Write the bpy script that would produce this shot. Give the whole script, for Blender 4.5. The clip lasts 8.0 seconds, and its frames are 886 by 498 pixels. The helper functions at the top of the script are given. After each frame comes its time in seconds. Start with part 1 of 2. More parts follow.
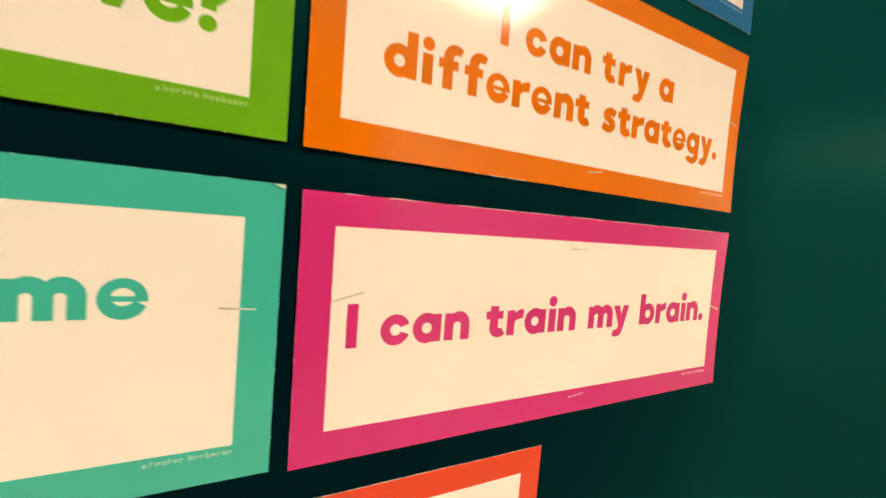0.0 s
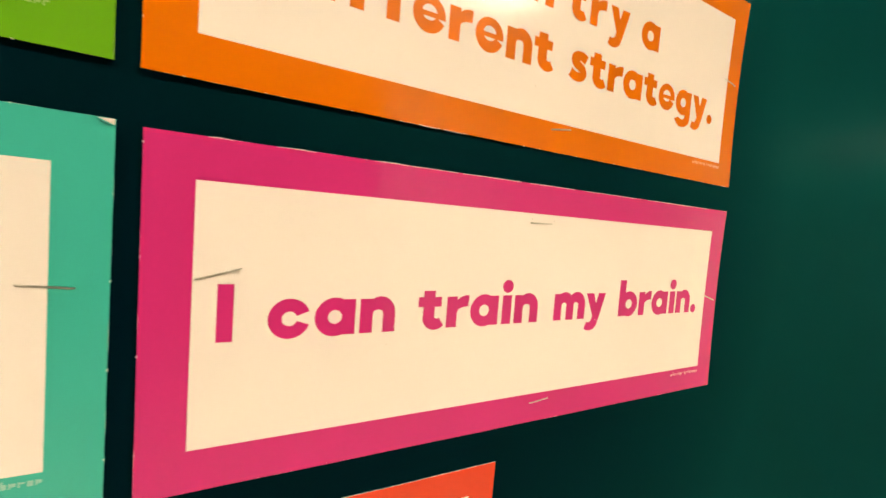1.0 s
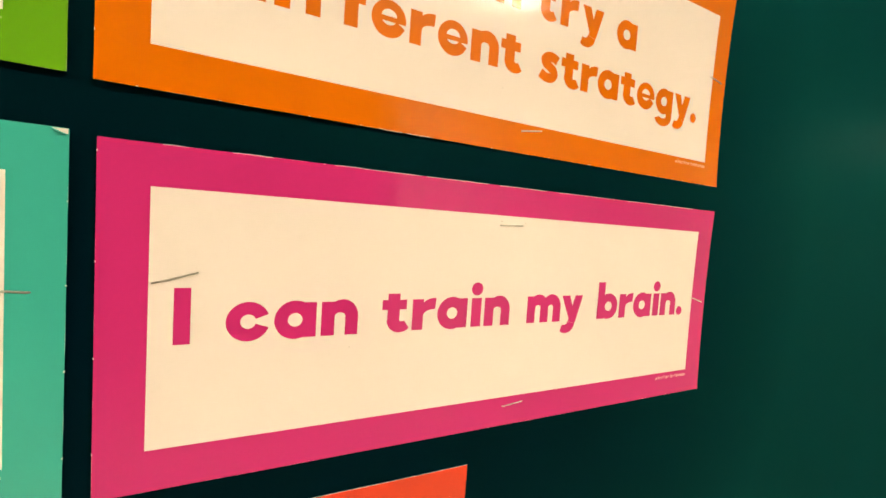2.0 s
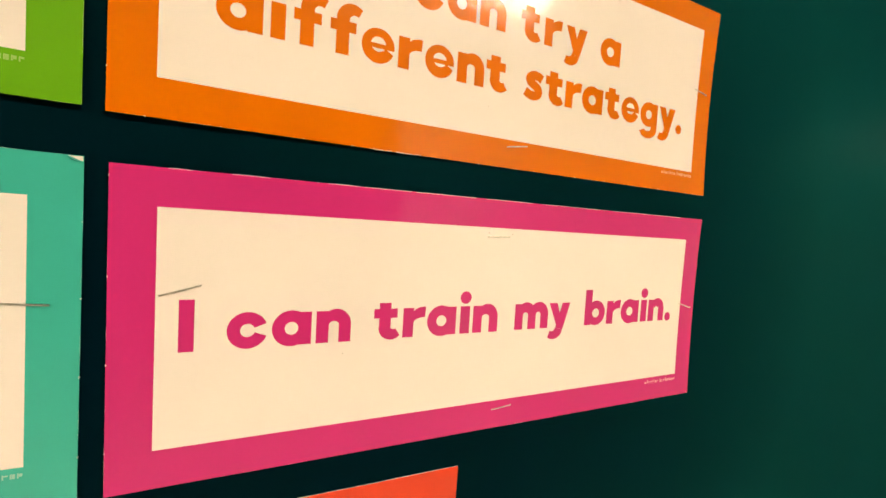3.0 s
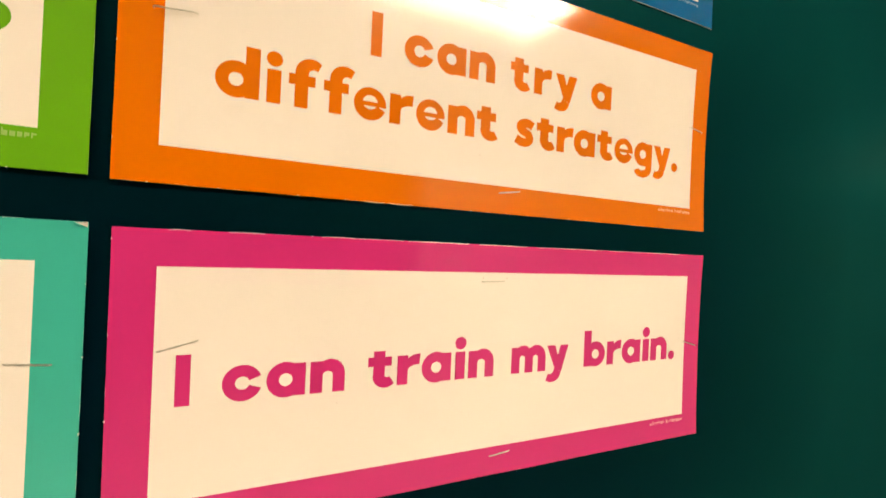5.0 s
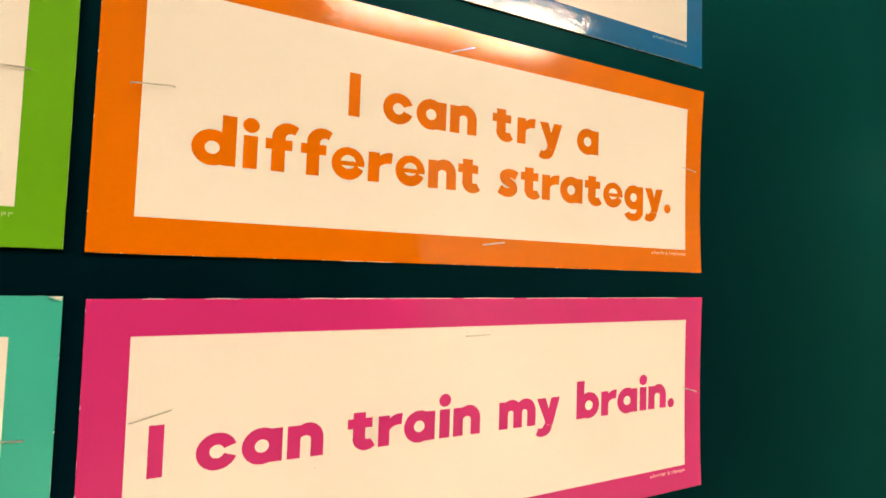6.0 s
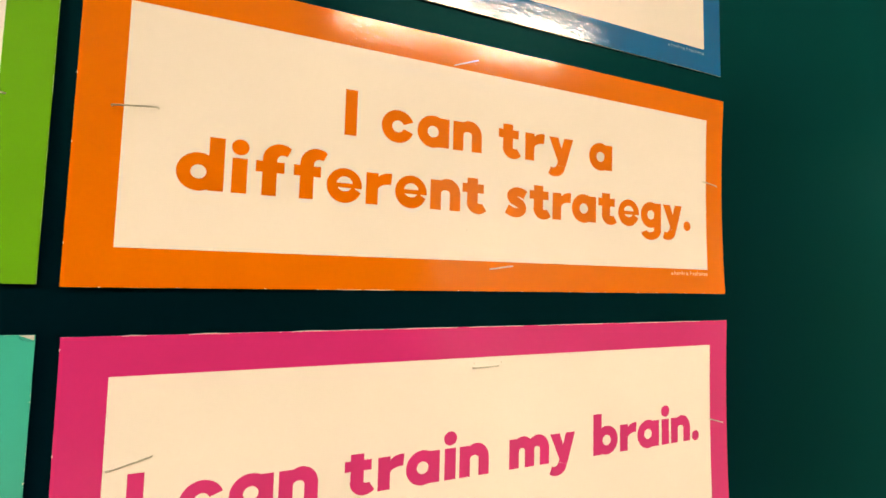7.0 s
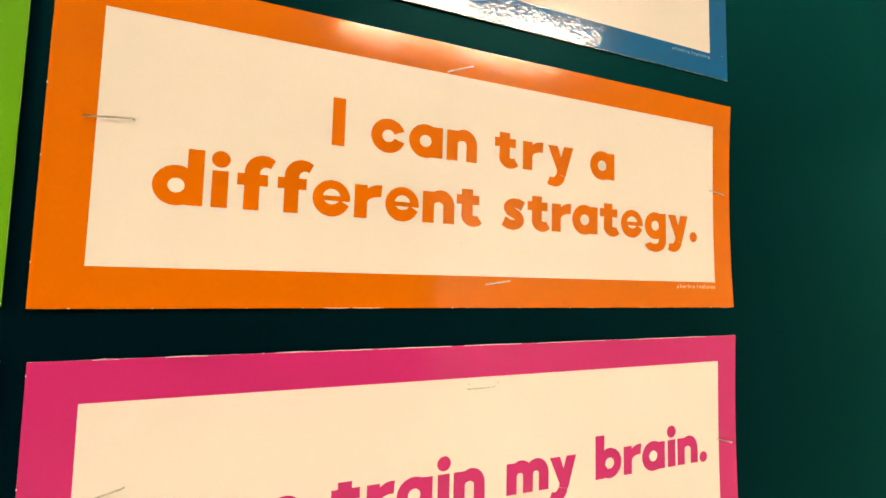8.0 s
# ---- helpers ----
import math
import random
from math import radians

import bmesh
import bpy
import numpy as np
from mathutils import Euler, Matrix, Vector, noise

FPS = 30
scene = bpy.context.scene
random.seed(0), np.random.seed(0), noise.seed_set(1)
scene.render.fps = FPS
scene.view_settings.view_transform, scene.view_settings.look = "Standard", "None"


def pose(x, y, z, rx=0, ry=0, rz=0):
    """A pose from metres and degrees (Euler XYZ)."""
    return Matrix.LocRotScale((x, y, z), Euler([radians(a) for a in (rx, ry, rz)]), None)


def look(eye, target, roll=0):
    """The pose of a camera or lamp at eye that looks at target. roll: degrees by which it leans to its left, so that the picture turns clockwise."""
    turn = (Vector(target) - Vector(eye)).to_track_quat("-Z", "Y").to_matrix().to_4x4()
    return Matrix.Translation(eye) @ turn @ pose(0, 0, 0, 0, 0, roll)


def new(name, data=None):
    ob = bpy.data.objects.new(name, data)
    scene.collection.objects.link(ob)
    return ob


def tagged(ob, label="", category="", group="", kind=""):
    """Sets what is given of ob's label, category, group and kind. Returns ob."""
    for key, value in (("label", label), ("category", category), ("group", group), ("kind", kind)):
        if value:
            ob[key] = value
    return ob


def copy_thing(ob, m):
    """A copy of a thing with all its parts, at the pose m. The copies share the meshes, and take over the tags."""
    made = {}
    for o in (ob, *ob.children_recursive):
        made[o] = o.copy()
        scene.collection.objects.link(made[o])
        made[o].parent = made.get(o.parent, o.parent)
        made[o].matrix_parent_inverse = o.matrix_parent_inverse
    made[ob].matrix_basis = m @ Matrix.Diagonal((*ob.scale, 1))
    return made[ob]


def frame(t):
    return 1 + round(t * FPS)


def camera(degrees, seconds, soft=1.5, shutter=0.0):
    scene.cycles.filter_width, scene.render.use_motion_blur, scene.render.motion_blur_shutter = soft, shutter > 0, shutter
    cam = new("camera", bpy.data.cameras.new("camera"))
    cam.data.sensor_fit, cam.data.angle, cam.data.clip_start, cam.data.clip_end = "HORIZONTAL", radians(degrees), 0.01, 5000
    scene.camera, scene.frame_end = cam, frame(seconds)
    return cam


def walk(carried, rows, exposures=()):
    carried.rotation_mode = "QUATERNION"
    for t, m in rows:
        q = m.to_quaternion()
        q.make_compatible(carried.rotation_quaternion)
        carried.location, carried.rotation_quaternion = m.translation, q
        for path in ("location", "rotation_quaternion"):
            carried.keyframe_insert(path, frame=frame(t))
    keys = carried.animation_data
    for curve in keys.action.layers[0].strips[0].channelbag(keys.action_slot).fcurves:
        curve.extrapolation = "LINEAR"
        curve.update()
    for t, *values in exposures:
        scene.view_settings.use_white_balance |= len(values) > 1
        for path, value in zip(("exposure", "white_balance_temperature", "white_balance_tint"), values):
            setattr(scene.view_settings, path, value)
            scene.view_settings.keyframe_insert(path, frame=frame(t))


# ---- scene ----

# ---------------------------------------------------------------- camera
cam = camera(93.5, 8.0, 1.5, 0.5)
PATH = [
    (0, (-0.32903, -0.16613, 1.43697), (0.15470, 0.70741, 1.38274), 4.954),
    (0.2, (-0.31891, -0.15784, 1.43200), (0.16950, 0.71313, 1.37838), 5.182),
    (0.5, (-0.30271, -0.14780, 1.42769), (0.19341, 0.71859, 1.37073), 5.327),
    (0.7, (-0.29460, -0.14710, 1.42629), (0.19430, 0.72338, 1.36946), 5.280),
    (1, (-0.28059, -0.14632, 1.42633), (0.19848, 0.72954, 1.36844), 4.970),
    (1.5, (-0.26968, -0.15122, 1.42840), (0.18951, 0.73519, 1.36991), 4.626),
    (1.7, (-0.26624, -0.15265, 1.42776), (0.18801, 0.73637, 1.37033), 4.585),
    (2.8, (-0.26058, -0.16664, 1.43266), (0.17290, 0.73292, 1.37890), 4.223),
    (3, (-0.25996, -0.16785, 1.43317), (0.17096, 0.73312, 1.38256), 4.111),
    (3.5, (-0.25927, -0.16880, 1.43468), (0.16535, 0.73546, 1.38969), 3.966),
    (4, (-0.25785, -0.16996, 1.43707), (0.15879, 0.73854, 1.40478), 3.755),
    (4.5, (-0.25616, -0.17157, 1.43820), (0.15119, 0.74153, 1.42082), 3.470),
    (4.7, (-0.25557, -0.17207, 1.44045), (0.14937, 0.74219, 1.42812), 3.403),
    (5.8, (-0.24223, -0.17834, 1.46076), (0.12830, 0.75002, 1.48995), 2.624),
    (6, (-0.24002, -0.17697, 1.46378), (0.12625, 0.75289, 1.49848), 2.477),
    (6.5, (-0.23684, -0.17242, 1.46817), (0.11755, 0.76153, 1.51444), 2.244),
    (7, (-0.23343, -0.16639, 1.47127), (0.10999, 0.77112, 1.52725), 2.063),
    (7.5, (-0.23019, -0.16215, 1.47388), (0.10718, 0.77735, 1.53322), 2.070),
    (8, (-0.22656, -0.16027, 1.47674), (0.10718, 0.78031, 1.53945), 2.030),
]
walk(cam, [(t, look(eye, target, roll)) for t, eye, target, roll in PATH])

# ---------------------------------------------------------------- light
LAMP_COLOUR = (1.0, 0.775, 0.535)
LAMP_POWER = 102.0
world = bpy.data.worlds.new("world")
world.use_nodes = True
world.node_tree.nodes["Background"].inputs[0].default_value = (0.9, 0.85, 0.75, 1)
world.node_tree.nodes["Background"].inputs[1].default_value = 0.05
scene.world = world

# ---------------------------------------------------------------- sizes
W = 0.30            # width of one printed strip
H = 0.3706          # its height, in widths
RIM = 0.0440        # printed border, in widths
TOP = 1.45          # height of the pink strip's upper right corner
WALL_Y = 0.0014     # face of the board, behind the strips
CEILING = 2.70


# ---------------------------------------------------------------- materials
def shader(name, colour, rough=0.5, metal=0.0, coat=0.0, coat_rough=0.05, spec=0.5, spec_tint=None):
    m = bpy.data.materials.new(name)
    m.use_nodes = True
    b = m.node_tree.nodes["Principled BSDF"]
    b.inputs["Base Color"].default_value = (*colour, 1)
    b.inputs["Roughness"].default_value = rough
    b.inputs["Metallic"].default_value = metal
    b.inputs["Coat Weight"].default_value = coat
    b.inputs["Coat Roughness"].default_value = coat_rough
    b.inputs["Coat IOR"].default_value = 1.44
    b.inputs["Specular IOR Level"].default_value = spec
    if spec_tint:
        b.inputs["Specular Tint"].default_value = (*spec_tint, 1)
    return m


def vary(m, colour, scale, amount, detail=4.0, stretch=(1, 1, 1)):
    """Uneven colour at one scale, by place."""
    n, link = m.node_tree.nodes, m.node_tree.links.new
    geo, mapping, tex, ramp = (n.new("ShaderNode" + k) for k in ("NewGeometry", "Mapping", "TexNoise", "ValToRGB"))
    mapping.inputs["Scale"].default_value = stretch
    tex.inputs["Scale"].default_value, tex.inputs["Detail"].default_value = scale, detail
    ramp.color_ramp.elements[0].position, ramp.color_ramp.elements[1].position = 0.3, 0.7
    ramp.color_ramp.elements[0].color = (*[c * (1 - amount) for c in colour], 1)
    ramp.color_ramp.elements[1].color = (*[min(1, c * (1 + amount)) for c in colour], 1)
    link(geo.outputs["Position"], mapping.inputs["Vector"])
    link(mapping.outputs["Vector"], tex.inputs["Vector"])
    link(tex.outputs["Fac"], ramp.inputs["Fac"])
    link(ramp.outputs["Color"], n["Principled BSDF"].inputs["Base Color"])
    return m


def relief(m, layers, coat_too=True, base_too=True):
    """Fine bumps, by place: rows of (scale, height in metres, detail)."""
    n, link = m.node_tree.nodes, m.node_tree.links.new
    geo, last = n.new("ShaderNodeNewGeometry"), None
    for scale, height, detail in layers:
        tex, bump = n.new("ShaderNodeTexNoise"), n.new("ShaderNodeBump")
        tex.inputs["Scale"].default_value, tex.inputs["Detail"].default_value = scale, detail
        bump.inputs["Distance"].default_value = height
        link(geo.outputs["Position"], tex.inputs["Vector"])
        link(tex.outputs["Fac"], bump.inputs["Height"])
        if last:
            link(last.outputs["Normal"], bump.inputs["Normal"])
        last = bump
    b = n["Principled BSDF"]
    if base_too:
        link(last.outputs["Normal"], b.inputs["Normal"])
    if coat_too:
        link(last.outputs["Normal"], b.inputs["Coat Normal"])
    return m


FILM = [(600.0, 0.000050, 1.0), (120.0, 0.00003, 0.0)]


def print_ink(name, colour):
    """Ink on card under a clear glossy film with an orange-peel surface."""
    m = shader(name, colour, 0.20, 0, 0.85, 0.010, 0.09)
    vary(m, colour, 9.0, 0.03)
    return relief(m, FILM, True, False)


PAPER = print_ink("white_card", (0.84, 0.825, 0.80))
INK = {
    "orange": print_ink("orange_ink", (0.675, 0.165, 0.0004)),
    "pink": print_ink("pink_ink", (0.56, 0.029, 0.205)),
    "teal": print_ink("teal_ink", (0.048, 0.46, 0.385)),
    "green": print_ink("green_ink", (0.13, 0.41, 0.012)),
    "red": print_ink("red_ink", (0.66, 0.050, 0.016)),
    "blue": print_ink("blue_ink", (0.0003, 0.125, 0.35)),
}
CAPTION = {
    "orange": print_ink("pale_orange_ink", (0.80, 0.45, 0.25)),
    "pink": print_ink("pale_pink_ink", (0.76, 0.38, 0.47)),
    "teal": print_ink("pale_teal_ink", (0.30, 0.60, 0.54)),
    "green": print_ink("pale_green_ink", (0.31, 0.53, 0.15)),
    "red": print_ink("pale_red_ink", (0.72, 0.2, 0.12)),
    "blue": print_ink("pale_blue_ink", (0.15, 0.33, 0.55)),
}
EDGE = shader("cut_card_edge", (0.74, 0.73, 0.70), 0.4, 0, 1.0, 0.1)
vary(EDGE, (0.74, 0.73, 0.70), 300.0, 0.2)
STEEL = shader("staple_steel", (0.55, 0.56, 0.52), 0.28, 1.0)
vary(STEEL, (0.55, 0.56, 0.52), 400.0, 0.2)
# film scraps: near-opaque white stands in for glints on the clear film
GLINT_FILM = shader("white_glint_film", (0.90, 0.89, 0.86), 0.12, 0, 1.0, 0.05)
GLINT_FILM.node_tree.nodes["Principled BSDF"].inputs["Alpha"].default_value = 0.95


def board_paper(name, colour, sheen):
    """Dark dyed paper with a soft tinted sheen that grows towards a grazing view."""
    m = relief(vary(shader(name, colour, 0.9, 0, 0, 0.1, 0.0), colour, 14.0, 0.18), [(900.0, 0.00003, 3.0), (22.0, 0.00015, 2.0)], False)
    n, link = m.node_tree.nodes, m.node_tree.links.new
    fresnel = n.new("ShaderNodeFresnel")
    fresnel.inputs["IOR"].default_value = 1.33
    most = n.new("ShaderNodeMath")
    most.operation = "MINIMUM"
    most.inputs[1].default_value = 0.108
    link(fresnel.outputs["Fac"], most.inputs[0])
    bump = n["Principled BSDF"].inputs["Normal"].links[0].from_socket
    last = n["Principled BSDF"].outputs["BSDF"]
    for tint, rough, share in ((sheen, 0.5, 1.0), ((0.9, 0.9, 0.86), 0.26, 0.02)):
        gloss, weigh, mix = n.new("ShaderNodeBsdfGlossy"), n.new("ShaderNodeMath"), n.new("ShaderNodeMixShader")
        gloss.inputs["Color"].default_value, gloss.inputs["Roughness"].default_value = (*tint, 1), rough
        weigh.operation = "MULTIPLY"
        weigh.inputs[1].default_value = share
        link(most.outputs["Value"], weigh.inputs[0])
        link(bump, gloss.inputs["Normal"])
        link(weigh.outputs["Value"], mix.inputs["Fac"])
        link(last, mix.inputs[1])
        link(gloss.outputs["BSDF"], mix.inputs[2])
        last = mix.outputs["Shader"]
    link(last, n["Material Output"].inputs["Surface"])
    return m


BOARD = board_paper("dark_green_board", (0.0002, 0.0030, 0.0105), (0.026, 0.60, 0.555))
PLASTER = relief(vary(shader("painted_wall", (0.68, 0.65, 0.58), 0.7), (0.68, 0.65, 0.58), 3.0, 0.06), [(120.0, 0.0006, 3.0)])
# dark colour for unseen walls, so that the left reflects little light
DARK = relief(vary(shader("dark_unseen_wall", (0.05, 0.055, 0.06), 0.7), (0.05, 0.055, 0.06), 3.0, 0.1), [(120.0, 0.0006, 3.0)])
TILE = relief(vary(shader("ceiling_white", (0.42, 0.415, 0.40), 0.85), (0.42, 0.415, 0.40), 40.0, 0.08), [(90.0, 0.001, 4.0)])
VINYL = relief(vary(shader("floor_vinyl", (0.42, 0.38, 0.32), 0.4), (0.42, 0.38, 0.32), 5.0, 0.15), [(200.0, 0.0002, 2.0)])
SHADE_BLADE = vary(shader("grey_shade_blade", (0.16, 0.16, 0.16), 0.5), (0.16, 0.16, 0.16), 6.0, 0.05)
ENAMEL = vary(shader("white_enamel", (0.78, 0.78, 0.76), 0.35), (0.78, 0.78, 0.76), 6.0, 0.03)
GLOW = bpy.data.materials.new("lit_diffuser")
GLOW.use_nodes = True
glow = GLOW.node_tree.nodes["Principled BSDF"]
glow.inputs["Base Color"].default_value = (0.8, 0.8, 0.8, 1)
glow.inputs["Emission Color"].default_value = (*LAMP_COLOUR, 1)
glow.inputs["Emission Strength"].default_value = LAMP_POWER


# ---------------------------------------------------------------- mesh helpers
def part(name, bm, material, parent=None, label=""):
    mesh = bpy.data.meshes.new(name)
    bm.to_mesh(mesh)
    bm.free()
    mesh.materials.append(material)
    ob = new(name, mesh)
    ob.parent = parent
    return tagged(ob, label)


def block(lo, hi, bevel=0.0):
    bm = bmesh.new()
    size, mid = [b - a for a, b in zip(lo, hi)], [(a + b) / 2 for a, b in zip(lo, hi)]
    bmesh.ops.create_cube(bm, size=1, matrix=Matrix.Translation(mid) @ Matrix.Diagonal((*size, 1)))
    if bevel:
        bmesh.ops.bevel(bm, geom=bm.edges[:], offset=bevel, segments=2, affect="EDGES")
    return bm


# ---------------------------------------------------------------- room
def structure(name, lo, hi, material, label):
    return tagged(part(name, block(lo, hi), material), label, name.split("_")[0], "", "structure")


X0, X1, Y0, YB = -5.6, 7.9, -8.5, -2.6
structure("floor", (X0, Y0, -0.1), (X1, 0.15, 0.0), VINYL, "worn beige vinyl floor of the room")
structure("ceiling", (X0, Y0, CEILING), (X1, 0.15, CEILING + 0.1), TILE, "pale grey mineral ceiling of the room")
structure("wall_north", (X0, WALL_Y + 0.012, 0), (X1, 0.15, CEILING), PLASTER, "beige painted wall behind the display board")
structure("wall_west", (X0 - 0.1, Y0, 0), (X0, 0.15, CEILING), DARK, "plain unseen side wall, made dark to dim the left")
structure("wall_east", (X1, YB, 0), (X1 + 0.1, 0.15, CEILING), PLASTER, "plain beige painted end wall")
# unseen walls: pale one throws light back onto the gloss, dark ones keep reflections dark
structure("wall_south", (0.75, YB - 0.1, 0), (X1 + 0.1, YB, CEILING), PLASTER, "plain unseen beige wall added as a pale reflection")
structure("wall_recess", (0.75, Y0, 0), (0.85, YB - 0.1, CEILING), DARK, "plain unseen dark wall added for dark reflections")
structure("wall_back", (X0 - 0.1, Y0 - 0.1, 0), (0.85, Y0, CEILING), DARK, "plain unseen far wall, kept dark for dark reflections")

board = block((-2.0, WALL_Y, 0.85), (2.6, WALL_Y + 0.012, 2.25), 0.002)
tagged(part("display_board", board, BOARD), "dark green paper-covered display board on the wall", "board", "", "structure")


def ceiling_light(x, y):
    """A 1.20 x 0.32 m panel with a metal rim, and added blades along it that shape its light."""
    base = new("ceiling_light")
    base.matrix_basis = pose(x, y, CEILING)
    tagged(base, "lit white fluorescent ceiling panel with added light-cutting blades", "ceiling light", "ceiling lights")
    a, b, r = 0.60, 0.160, 0.025
    for lo, hi in (((-a - r, -b - r, -0.012), (a + r, -b, -0.001)), ((-a - r, b, -0.012), (a + r, b + r, -0.001)),
                   ((-a - r, -b, -0.012), (-a, b, -0.001)), ((a, -b, -0.012), (a + r, b, -0.001))):
        part("rim", block(lo, hi, 0.002), ENAMEL, base)
    # unseen blades, added so that less light reaches the upper strips
    for k in range(1, 4):
        v = -b + k * b / 2
        part("shade_blade", block((-a, v - 0.002, -0.043), (a, v + 0.002, -0.009), 0.0008), SHADE_BLADE, base, "thin grey blade added to cut the light")
    part("diffuser", block((-a, -b, -0.008), (a, b, -0.001)), GLOW, base, "glowing frosted panel")
    return base


lamp = ceiling_light(0.55, -1.645)
# the one at -2.4 is unseen fill light, added to brighten the left
for x in (-2.4, 6.0):
    copy_thing(lamp, pose(x, -1.645, CEILING))


# ---------------------------------------------------------------- lettering
# Rounded heavy letters in thousandths of the strip's width: baseline 0, small letters 41.5 high, capitals 62.
def bar(x0, y0, x1, y1):
    return [[(x0, y0), (x1, y0), (x1, y1), (x0, y1)]]


def band(outer, inner, a0, a1):
    """The band between two ellipses (cx, cy, rx, ry), from angle a0 to a1."""
    steps = max(6, int(abs(a1 - a0) / 7))
    def on(e, a):
        return (e[0] + e[2] * math.cos(radians(a)), e[1] + e[3] * math.sin(radians(a)))
    angles = [a0 + (a1 - a0) * k / steps for k in range(steps + 1)]
    return [[on(inner, p), on(outer, p), on(outer, q), on(inner, q)] for p, q in zip(angles, angles[1:])]


def ring(cx, cy, ro, ri, a0=0, a1=360):
    return band((cx, cy, ro, ro), (cx, cy, ri, ri), a0, a1)


def disc(cx, cy, r):
    return [[(cx + r * math.cos(k * math.pi / 16), cy + r * math.sin(k * math.pi / 16)) for k in range(32)]]


def stroke(points, width):
    """A band of even width along a smooth line."""
    p = [Vector(q) for q in points]
    p = [2 * p[0] - p[1], *p, 2 * p[-1] - p[-2]]
    line = []
    for a, b, c, d in zip(p, p[1:], p[2:], p[3:]):
        for k in range(8):
            t = k / 8
            line.append(0.5 * (2 * b + (c - a) * t + (2 * a - 5 * b + 4 * c - d) * t * t + (3 * b - a - 3 * c + d) * t ** 3))
    line.append(p[-2])
    sides = []
    for k, q in enumerate(line):
        way = (line[min(k + 1, len(line) - 1)] - line[max(k - 1, 0)]).normalized()
        off = Vector((-way.y, way.x)) * width / 2
        sides.append((tuple(q - off), tuple(q + off)))
    return [[a0, a1, b1, b0] for (a0, b0), (a1, b1) in zip(sides, sides[1:])]


S, XH, MID = 16.3, 42.8, 21.8


def arch(x, right, inner, top=45.6):
    """The shoulder of n and m: from the stem that ends at x to the stem that ends at right."""
    r = (right - S - x) / 2
    return band((right - 20, 24, 20, top - 24), (x + r, 24, r, inner), 0, 180) + bar(right - S, 0, right, 24.2)


# letter: (width, layers); the layers of a letter lie a hair above one another
GLYPHS = {
    "I": (15.8, [bar(0, 0, 15.8, 62)]),
    "c": (45.0, [ring(23, MID, 23, 8.3, 21, 341)]),
    "a": (48.0, [ring(23.3, MID, 23.4, 8.3), bar(31.8, 0, 48.0, XH)]),
    "n": (46.0, [bar(0, 0, S, XH), arch(S, 46, 5.0)]),
    "m": (69.0, [bar(0, 0, S, XH), arch(S, 42.8, 4.6), arch(42.6, 69, 4.6)]),
    "r": (34.5, [bar(0, 0, S, XH), band((32, 20, 24, 24.3), (32, 20, 15.7, 8.5), 82, 176)]),
    "t": (37.5, [bar(7.6, 15.5, 24.6, 51.2), bar(0, 29.5, 34.5, XH), band((25.4, 16, 18.4, 17.9), (28.6, 16, 4.6, 2.6), 180, 317)]),
    "y": (46.0, [[[(0, XH), (17.4, XH), (31.5, 4), (18, 2)]], [[(29, XH), (46, XH), (31.8, -4), (15.4, -1)]],
                 band((11.6, -4, 19.0, 16.6), (8.0, -1, 6.6, 5.6), 360, 230)]),
    "v": (45.0, [[[(0, XH), (17, XH), (29, 0), (15, 0)]], [[(28, XH), (45, XH), (30, 0), (16, 0)]]]),
    "s": (37.5, [stroke([(34.6, 33.2), (27.5, 36.6), (18, 37.2), (10.3, 32.6), (12.2, 26.2), (19.5, 22.6), (27, 18), (29, 11), (22.5, 6.0), (12.5, 6.0), (2.5, 10.6)], 14.4)]),
    "i": (16.8, [bar(0, 0, 16.8, XH), disc(8.4, 56.2, 9.7)]),
    "f": (38.2, [bar(7.5, 0, 24.2, 46), bar(0, 29, 33, XH), band((27.6, 45.5, 20.1, 20.4), (31.2, 45.5, 7.0, 6.4), 50, 180)]),
    "e": (45.0, [band((22.5, MID, 22.8, 23), (22.6, 24.0, 10.4, 9.8), -3, 339), bar(11, 18.8, 45.1, 25.0)]),
    "d": (49.6, [ring(22.8, MID, 22.8, 8.3), bar(33, 0, 49.6, 64.5)]),
    "b": (49.6, [bar(0, 0, 16.6, 64.5), ring(26.8, MID, 22.8, 8.3)]),
    "g": (46.5, [ring(22.7, MID, 22.8, 8.1), bar(30.2, -4, 46.5, XH), band((22.7, -4, 23.8, 18.4), (21.0, -4, 9.2, 4.6), 360, 201)]),
    ".": (17.2, [disc(8.6, 7.3, 8.8)]),
    "?": (36.0, [stroke([(5, 49), (10, 54), (18, 55.5), (27, 52), (28.4, 44.5), (23, 37.5), (17.6, 32), (16.2, 23)], 15.6), disc(16.2, 8, 9.2)]),
}

KERN = {"di": 2.5, "if": 3.5, "fe": -3.0, "nt": -2.5, "ra": -2.0, "ai": 1.5}


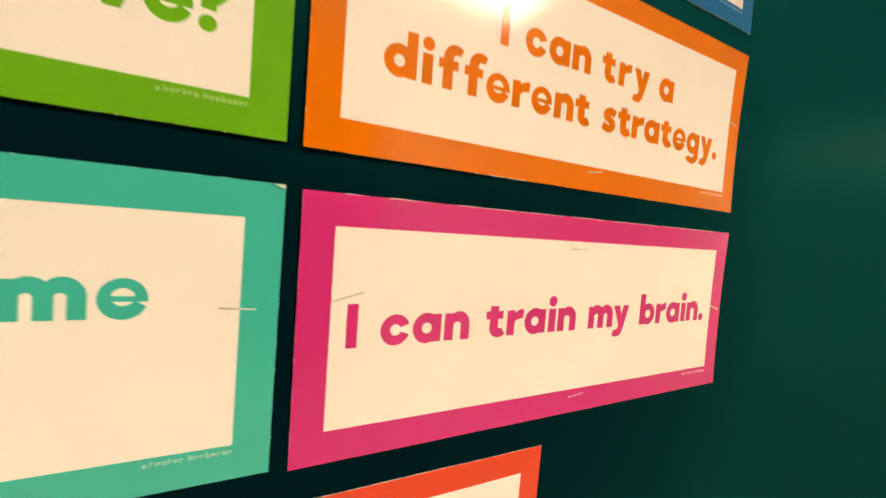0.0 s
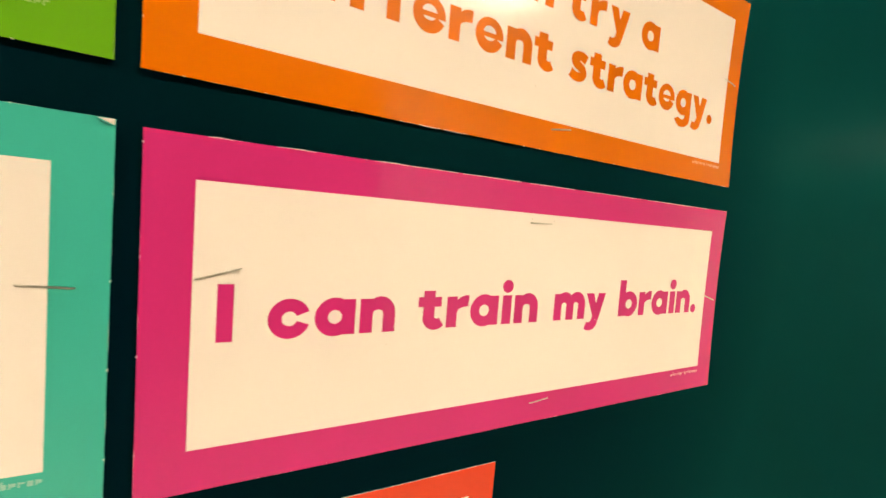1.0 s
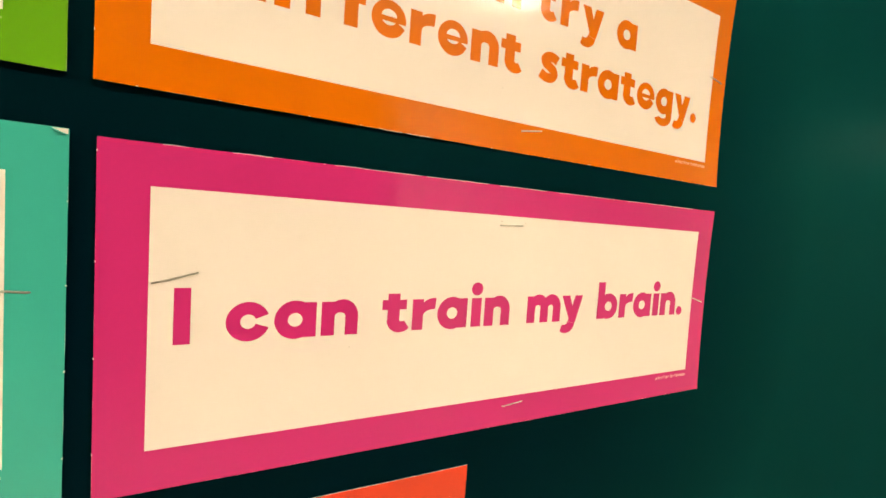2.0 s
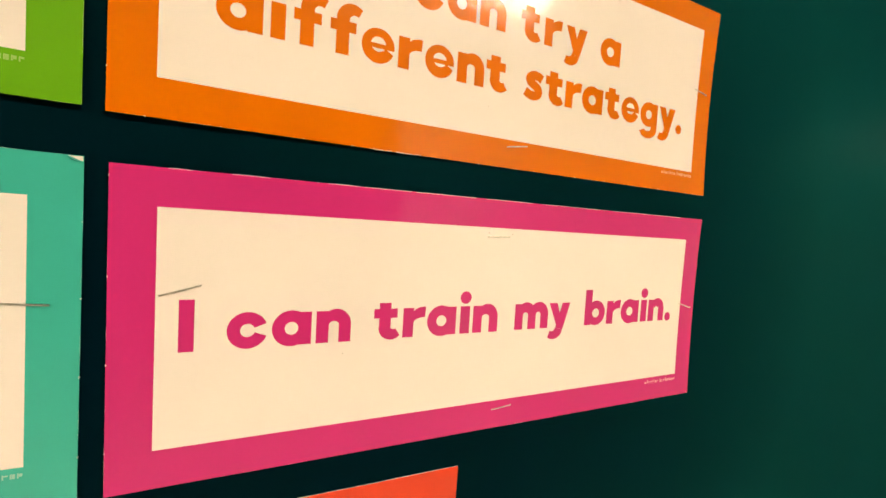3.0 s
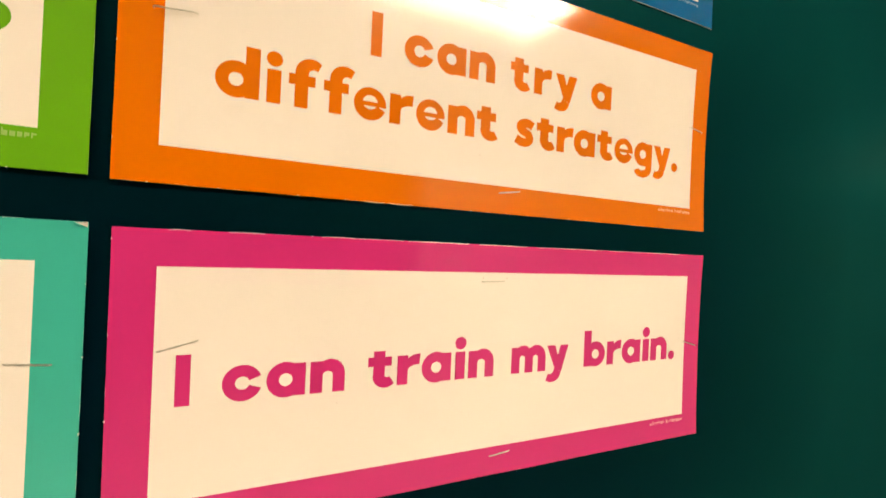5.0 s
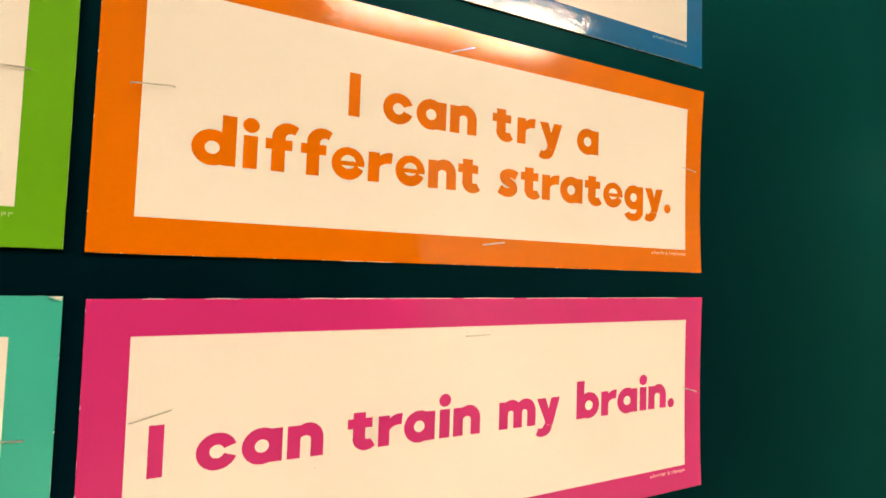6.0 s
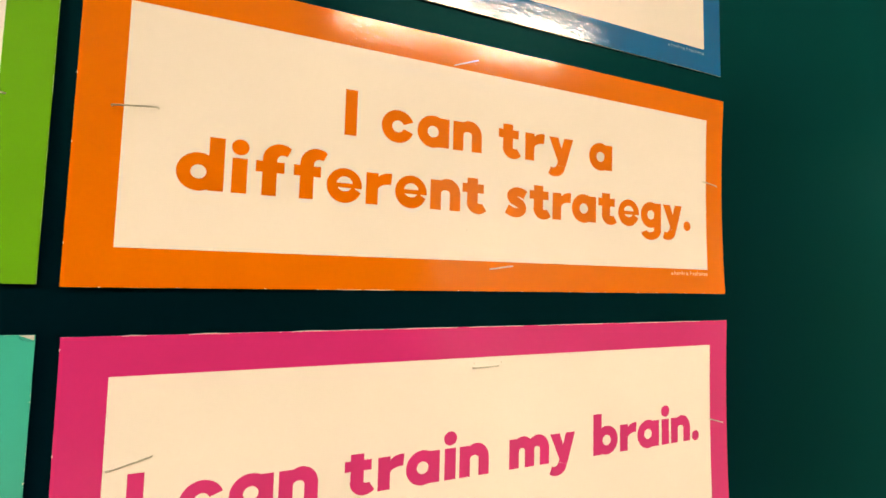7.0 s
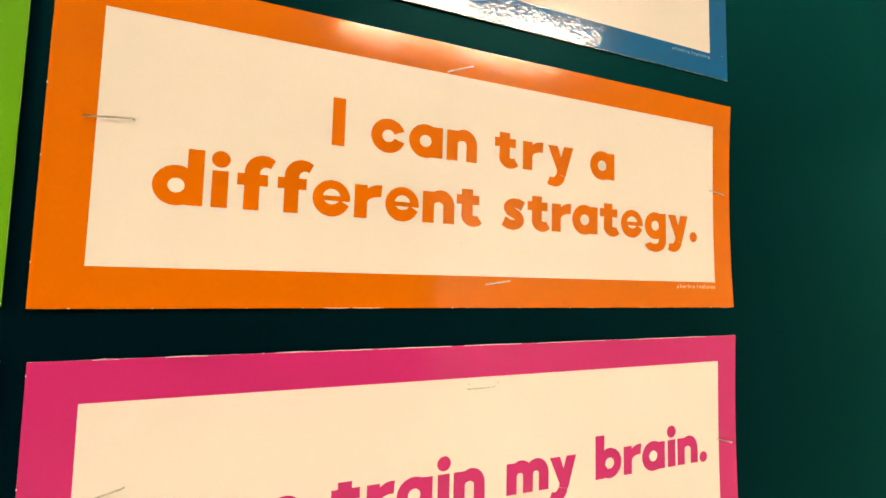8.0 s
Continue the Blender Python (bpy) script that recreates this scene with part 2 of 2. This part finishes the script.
# ---------------------------------------------------------------- printed strips
class Sheet:
    """One printed strip: a place on the board, and the lift of its corners off the wall (tl, tr, bl, br, metres to the viewer)."""

    def __init__(self, label, hue, x, z, turn, lifts, seed, pinch=0.0, low=RIM, bow=0.0, curl=1.0):
        self.hue, self.lifts, self.seed, self.pinch, self.low, self.bow, self.curl = hue, lifts, seed, pinch, low, bow, curl
        c, s = math.cos(turn), math.sin(turn)
        left, low = x - c * 1 + s * H, z - s * 1 - c * H
        self.matrix = Matrix.Translation((left * W, 0, TOP + low * W)) @ Matrix.Rotation(-turn, 4, "Y")
        self.base = new("poster_strip")
        self.base.matrix_basis = self.matrix
        tagged(self.base, label, "poster", "poster strips")

    def lift(self, u, v):
        tl, tr, bl, br = self.lifts
        q = v / H
        left = max(1 - u, 0) ** self.curl
        flat = (tl * left + tr * (1 - left)) * q + (bl * left + br * (1 - left)) * (1 - q)
        near = min(u, 1 - u, v, H - v)
        wave = 0.00006 * math.sin(u * 31 + self.seed) * math.exp(-max(near, 0) * 40)
        return flat + wave - self.pinch * (1 - (2 * q - 1) ** 2) * max(u, 0) ** 5

    def at(self, u, v, above=0.0):
        q = v / H
        across = u - self.bow * (1 - (2 * q - 1) ** 2) * max(u, 0) ** 12    # right edge drawn in where it is stapled
        return Vector((across * W, -self.lift(u, v) - above, v * W))

    def grid(self, bm, u0, v0, u1, v1, above, nu, nv, ragged=0.0):
        rows = []
        for j in range(nv + 1):
            row = []
            for i in range(nu + 1):
                u, v = u0 + (u1 - u0) * i / nu, v0 + (v1 - v0) * j / nv
                if ragged:
                    k = noise.noise((u * 40, v * 40, self.seed * 3.7)) * ragged
                    u += k if i in (0, nu) else 0
                    v += k if j in (0, nv) else 0
                row.append(bm.verts.new(self.at(u, v, above)))
            rows.append(row)
        for a, b in zip(rows, rows[1:]):
            for i in range(nu):
                bm.faces.new((a[i], a[i + 1], b[i + 1], b[i]))
        return rows

    def card(self):
        """The white card with its cut edges."""
        bm = bmesh.new()
        self.grid(bm, 0, 0, 1, H, 0, 48, 18, 0.0004)
        bm.normal_update()
        front = bm.faces[:]
        deep = bmesh.ops.extrude_face_region(bm, geom=front)
        back = [g for g in deep["geom"] if isinstance(g, bmesh.types.BMVert)]
        bmesh.ops.translate(bm, verts=back, vec=(0, 0.00035, 0))
        bmesh.ops.recalc_face_normals(bm, faces=bm.faces[:])
        for f in bm.faces:
            f.material_index = 1 if abs(f.normal.y) < 0.5 else 0
        part("card", bm, PAPER, self.base, "white glossy laminated card").data.materials.append(EDGE if self.hue in ("pink", "blue", "red") else INK[self.hue])
        bm = bmesh.new()
        for u0, v0, u1, v1, nu, nv in ((0, H - RIM, 1, H, 48, 3), (0, 0, 1, self.low, 48, 3),
                                       (0, self.low, RIM, H - RIM, 3, 14), (1 - RIM, self.low, 1, H - RIM, 3, 14)):
            self.grid(bm, u0, v0, u1, v1, 0.00005, nu, nv)
        part("border", bm, INK[self.hue], self.base, "plain printed " + self.hue + " border")

    def pieces(self, name, shapes, material, above, label=""):
        bm = bmesh.new()
        for layer, polygons in enumerate(shapes):
            for poly in polygons:
                bm.faces.new([bm.verts.new(self.at(u, v, above + layer * 0.000012)) for u, v in poly])
        bmesh.ops.remove_doubles(bm, verts=bm.verts[:], dist=1e-6)
        bmesh.ops.recalc_face_normals(bm, faces=bm.faces[:])
        for f in bm.faces:
            if f.normal.y > 0:
                f.normal_flip()
        return part(name, bm, material, self.base, label)

    def word(self, text, left, right, baseline):
        """One word between two edges, the letters evenly spaced."""
        widths = [GLYPHS[c][0] for c in text]
        kerns = [KERN.get(text[k:k + 2], 0) for k in range(len(text))]
        gap = ((right - left) * 1000 - sum(widths) - sum(kerns)) / max(1, len(text) - 1)
        x = left
        for c, wide, kern in zip(text, widths, kerns):
            layers = [[[(x + px / 1000, baseline + py / 1000) for px, py in poly] for poly in shape] for shape in GLYPHS[c][1]]
            self.pieces("letter", layers, INK[self.hue], 0.00006)
            x += (wide + gap + kern) / 1000

    def caption(self):
        """The tiny line at the lower right, too small to read."""
        rng, u, shapes = random.Random(self.seed + 7), 0.8715, [[(0.8670 + 0.0026 * math.cos(k), 0.0348 + 0.0026 * math.sin(k)) for k in range(6)]]
        for letters, tall in ((6, 1), (8, 1)):
            for k in range(letters):
                wide, high = rng.uniform(0.0034, 0.0046), 0.0078 if k in (0, 3) else 0.0054
                shapes += bar(u, 0.0326, u + 0.0012, 0.0326 + high) + bar(u + 0.0013, 0.0326 + rng.choice((0.0, 0.0016, 0.0032)), u + wide, 0.0326 + rng.uniform(0.0046, 0.0054))
                u += wide + 0.0013
            u += 0.0030
        grow = (0.9555 - 0.8644) / (u - 0.0043 - 0.8644)
        shapes = [[(0.8644 + (x - 0.8644) * grow, y) for x, y in poly] for poly in shapes]
        tagged(self.pieces("caption", [shapes], CAPTION[self.hue], 0.00009, "tiny pale line of small print"), kind="stuff")

    def nibs(self, edges):
        """Torn perforation nibs along the cut edges."""
        rng, bm = random.Random(self.seed), bmesh.new()
        spots = []
        for edge in edges:
            span = 1.0 if edge in "tb" else H
            s = 0.03 + rng.random() * 0.03
            while s < span - 0.01:
                spots.append((edge, s, rng.uniform(0.0006, 0.0014), rng.uniform(0.0003, 0.0007)))
                s += rng.uniform(0.06, 0.11)
        for edge, s, long, out in spots:
            quad = [(s - long, -0.0006), (s + long, -0.0006), (s + long * 0.5, out), (s - long * 0.6, out * 0.8)]
            place = {"t": lambda a, o: (a, H + o), "b": lambda a, o: (a, -o), "l": lambda a, o: (-o, a), "r": lambda a, o: (1 + o, a)}[edge]
            front = [bm.verts.new(self.at(*place(a, o), 0.00011)) for a, o in quad]
            back = [bm.verts.new(v.co + Vector((0, 0.0004, 0))) for v in front]
            bm.faces.new(front)
            bm.faces.new(back[::-1])
            for k in range(4):
                bm.faces.new((front[k], back[k], back[(k + 1) % 4], front[(k + 1) % 4]))
        bmesh.ops.recalc_face_normals(bm, faces=bm.faces[:])
        tagged(part("torn_nibs", bm, EDGE, self.base, "white torn perforation nibs"), kind="stuff")

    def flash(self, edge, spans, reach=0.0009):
        """Ragged film left along a cut edge, its glints painted as white, curling to the viewer."""
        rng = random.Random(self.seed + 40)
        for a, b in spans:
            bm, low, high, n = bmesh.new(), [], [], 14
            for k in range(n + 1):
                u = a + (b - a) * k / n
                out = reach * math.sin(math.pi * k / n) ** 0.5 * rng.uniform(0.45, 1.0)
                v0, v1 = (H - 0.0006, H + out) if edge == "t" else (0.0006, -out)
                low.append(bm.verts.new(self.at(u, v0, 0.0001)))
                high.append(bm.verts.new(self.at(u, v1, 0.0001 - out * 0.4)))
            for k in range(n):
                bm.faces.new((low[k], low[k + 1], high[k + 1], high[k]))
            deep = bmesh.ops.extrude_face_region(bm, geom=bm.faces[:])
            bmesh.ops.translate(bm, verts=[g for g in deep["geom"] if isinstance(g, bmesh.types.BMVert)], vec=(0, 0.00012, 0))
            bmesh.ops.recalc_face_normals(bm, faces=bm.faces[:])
            part("film_edge", bm, GLINT_FILM, self.base, "ragged film edge with its glints painted white")

    def dressed(self, words, edges):
        self.card()
        for w in words:
            self.word(*w)
        self.caption()
        self.nibs(edges)
        return self


MM = 0.001
orange = Sheet("glossy orange-bordered strip lettered I can try a different strategy", "orange", -0.0068, 0.4203, 0.0085,
               (-0.6 * MM, -0.9 * MM, 1.0 * MM, -0.8 * MM), 1, 0.5 * MM, RIM, 0.0055, 2.2)
orange.dressed([("I", 0.2862, 0.3025, 0.2045), ("can", 0.3355, 0.4868, 0.2045), ("try", 0.5150, 0.6510, 0.2045), ("a", 0.6835, 0.7315, 0.2045),
                ("different", 0.0978, 0.4950, 0.1148), ("strategy.", 0.5285, 0.9141, 0.1148)], "bl")
pink = Sheet("glossy pink-bordered strip lettered I can train my brain", "pink", 0.0, 0.0, 0.0119,
             (0.2 * MM, -0.8 * MM, 0.4 * MM, 0.1 * MM), 2, 0.5 * MM, 0.0455, 0.003)
pink.dressed([("I", 0.0668, 0.0826, 0.1590), ("can", 0.1167, 0.2676, 0.1595), ("train", 0.2998, 0.5049, 0.1600), ("my", 0.5385, 0.6556, 0.1605),
              ("brain.", 0.6912, 0.9264, 0.1608)], "tl")
for u in (0.479, 0.523):
    pink.pieces("staple_hole", [[[(u + 0.0011 * math.cos(k), 0.3178 + 0.0011 * math.sin(k)) for k in range(6)]]], STEEL, 0.00008, "old pin hole")
pink.pieces("speck", [[[(0.2583 + 0.0007 * math.cos(k), 0.1432 + 0.0010 * math.sin(k)) for k in range(6)]]], STEEL, 0.00008, "tiny dark speck")
orange.pieces("speck", [[[(0.4660 + 0.0012 * math.cos(k), 0.0885 + 0.0016 * math.sin(k)) for k in range(6)]]], EDGE, 0.00008, "tiny pale smudge")
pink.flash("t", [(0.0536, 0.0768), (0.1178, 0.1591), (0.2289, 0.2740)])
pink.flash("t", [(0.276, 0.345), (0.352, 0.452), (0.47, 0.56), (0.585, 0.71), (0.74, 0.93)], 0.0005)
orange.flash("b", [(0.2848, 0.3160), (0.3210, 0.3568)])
green = Sheet("glossy green-bordered strip with green lettering and a question mark", "green", -1.0255, 0.4141, 0.0052,
              (-0.9 * MM, 0.2 * MM, -0.8 * MM, 0.7 * MM), 3)
green.dressed([("e", 0.887, 0.932, 0.198), ("v", 0.803, 0.848, 0.1075), ("e", 0.851, 0.896, 0.1075), ("?", 0.8945, 0.9305, 0.1075)], "b")
teal = Sheet("glossy teal-bordered strip with teal lettering and one peeled corner", "teal", -1.0205, -0.0086, 0.0028,
             (-0.9 * MM, 0.5 * MM, -0.8 * MM, -0.2 * MM), 4)
teal.dressed([("me", 0.7425, 0.8641, 0.2065)], "tr")
blue = Sheet("glossy white strip with a plain blue border", "blue", -0.0200, 0.8386, 0.0120,
             (0.2 * MM, -0.9 * MM, 0.4 * MM, -0.6 * MM), 5, 0.3 * MM, RIM, 0.0, 2.2)
blue.dressed([], "b")
red = Sheet("glossy white strip with a plain red border", "red", -0.5435, -0.4327, 0.0003,
            (-0.9 * MM, -0.9 * MM, -0.9 * MM, -0.9 * MM), 6)
red.dressed([], "t")

# the peeled corner of the teal strip: bare core and a curled lip of film
A, B = (0.9868, H - 0.0004), (0.9994, H - 0.0058)
teal.pieces("peeled_core", [[[A, B, (0.9994, H - 0.0004)]]], EDGE, 0.00010, "bare white card core")
lip = bmesh.new()
ends = []
for k in range(9):
    t = k / 8
    u, v = A[0] + (B[0] - A[0]) * t, A[1] + (B[1] - A[1]) * t
    out = math.sin(math.pi * t)
    ends.append([lip.verts.new(teal.at(u - 0.0016 * out * q, v - 0.0024 * out * q, 0.00012 + 0.0011 * out * math.sin(q * 2.4))) for q in (0, 0.3, 0.6, 1.0)])
for a, b in zip(ends, ends[1:]):
    for k in range(3):
        lip.faces.new((a[k], a[k + 1], b[k + 1], b[k]))
part("peeled_lip", lip, INK["teal"], teal.base, "curled teal film")


# ---------------------------------------------------------------- staples
def staple(sheet, a, b, lifted=0.0):
    """A 12.7 mm wire staple whose crown runs from a to b on a strip."""
    ends = [sheet.matrix @ sheet.at(*q, 0.0) for q in (a, b)]
    along = ends[1] - ends[0]
    wide, mid = along.length, (ends[0] + ends[1]) / 2
    x = along.normalized()
    n = Vector((0, -1, 0))
    n = (n - x * n.dot(x)).normalized()
    y = n.cross(x)
    high, half, r = 0.00045 + lifted, wide / 2, 0.0010
    line = [(-half, -0.0035), (-half, high - r)]
    line += [(-half + r - r * math.cos(k * math.pi / 8), high - r + r * math.sin(k * math.pi / 8)) for k in range(1, 5)]
    line += [(half - r + r * math.sin(k * math.pi / 8), high - r + r * math.cos(k * math.pi / 8)) for k in range(0, 5)]
    line += [(half, -0.0035)]
    bm, rings = bmesh.new(), []
    for k, (p, q) in enumerate(line):
        before, after = line[max(k - 1, 0)], line[min(k + 1, len(line) - 1)]
        way = Vector((after[0] - before[0], after[1] - before[1])).normalized()
        side = x * -way.y + n * way.x
        centre = x * p + n * q
        rings.append([bm.verts.new(centre + side * 0.00021 * math.cos(w) + y * 0.00030 * math.sin(w)) for w in (j * math.pi / 4 for j in range(8))])
    for c, d in zip(rings, rings[1:]):
        for j in range(8):
            bm.faces.new((c[j], c[(j + 1) % 8], d[(j + 1) % 8], d[j]))
    bmesh.ops.recalc_face_normals(bm, faces=bm.faces[:])
    for f in bm.faces:
        f.smooth = True
    ob = part("staple", bm, STEEL)
    ob.location = mid
    lead = "raised thin steel wire staple" if lifted > 0.0005 else "thin steel wire staple"
    return tagged(ob, lead + " pinning the " + sheet.hue + " strip to the board", "staple", "staples")


staple(orange, (0.4390, 0.3290), (0.4793, 0.3450))
staple(orange, (0.0332, 0.2010), (0.0775, 0.2048), 0.0009)
staple(orange, (0.5040, 0.0325), (0.5437, 0.0385))
staple(orange, (0.9463, 0.2085), (0.9861, 0.2025))
staple(pink, (0.4768, 0.3120), (0.5187, 0.3132), 0.0003)
staple(pink, (0.5038, 0.0308), (0.5425, 0.0348))
staple(pink, (0.0468, 0.2262), (0.0888, 0.2377), 0.0002)
staple(pink, (0.9512, 0.1940), (0.9907, 0.1832))
staple(teal, (0.9340, 0.2166), (0.9745, 0.2140))
staple(green, (0.9215, 0.1955), (0.9620, 0.1960), 0.0004)
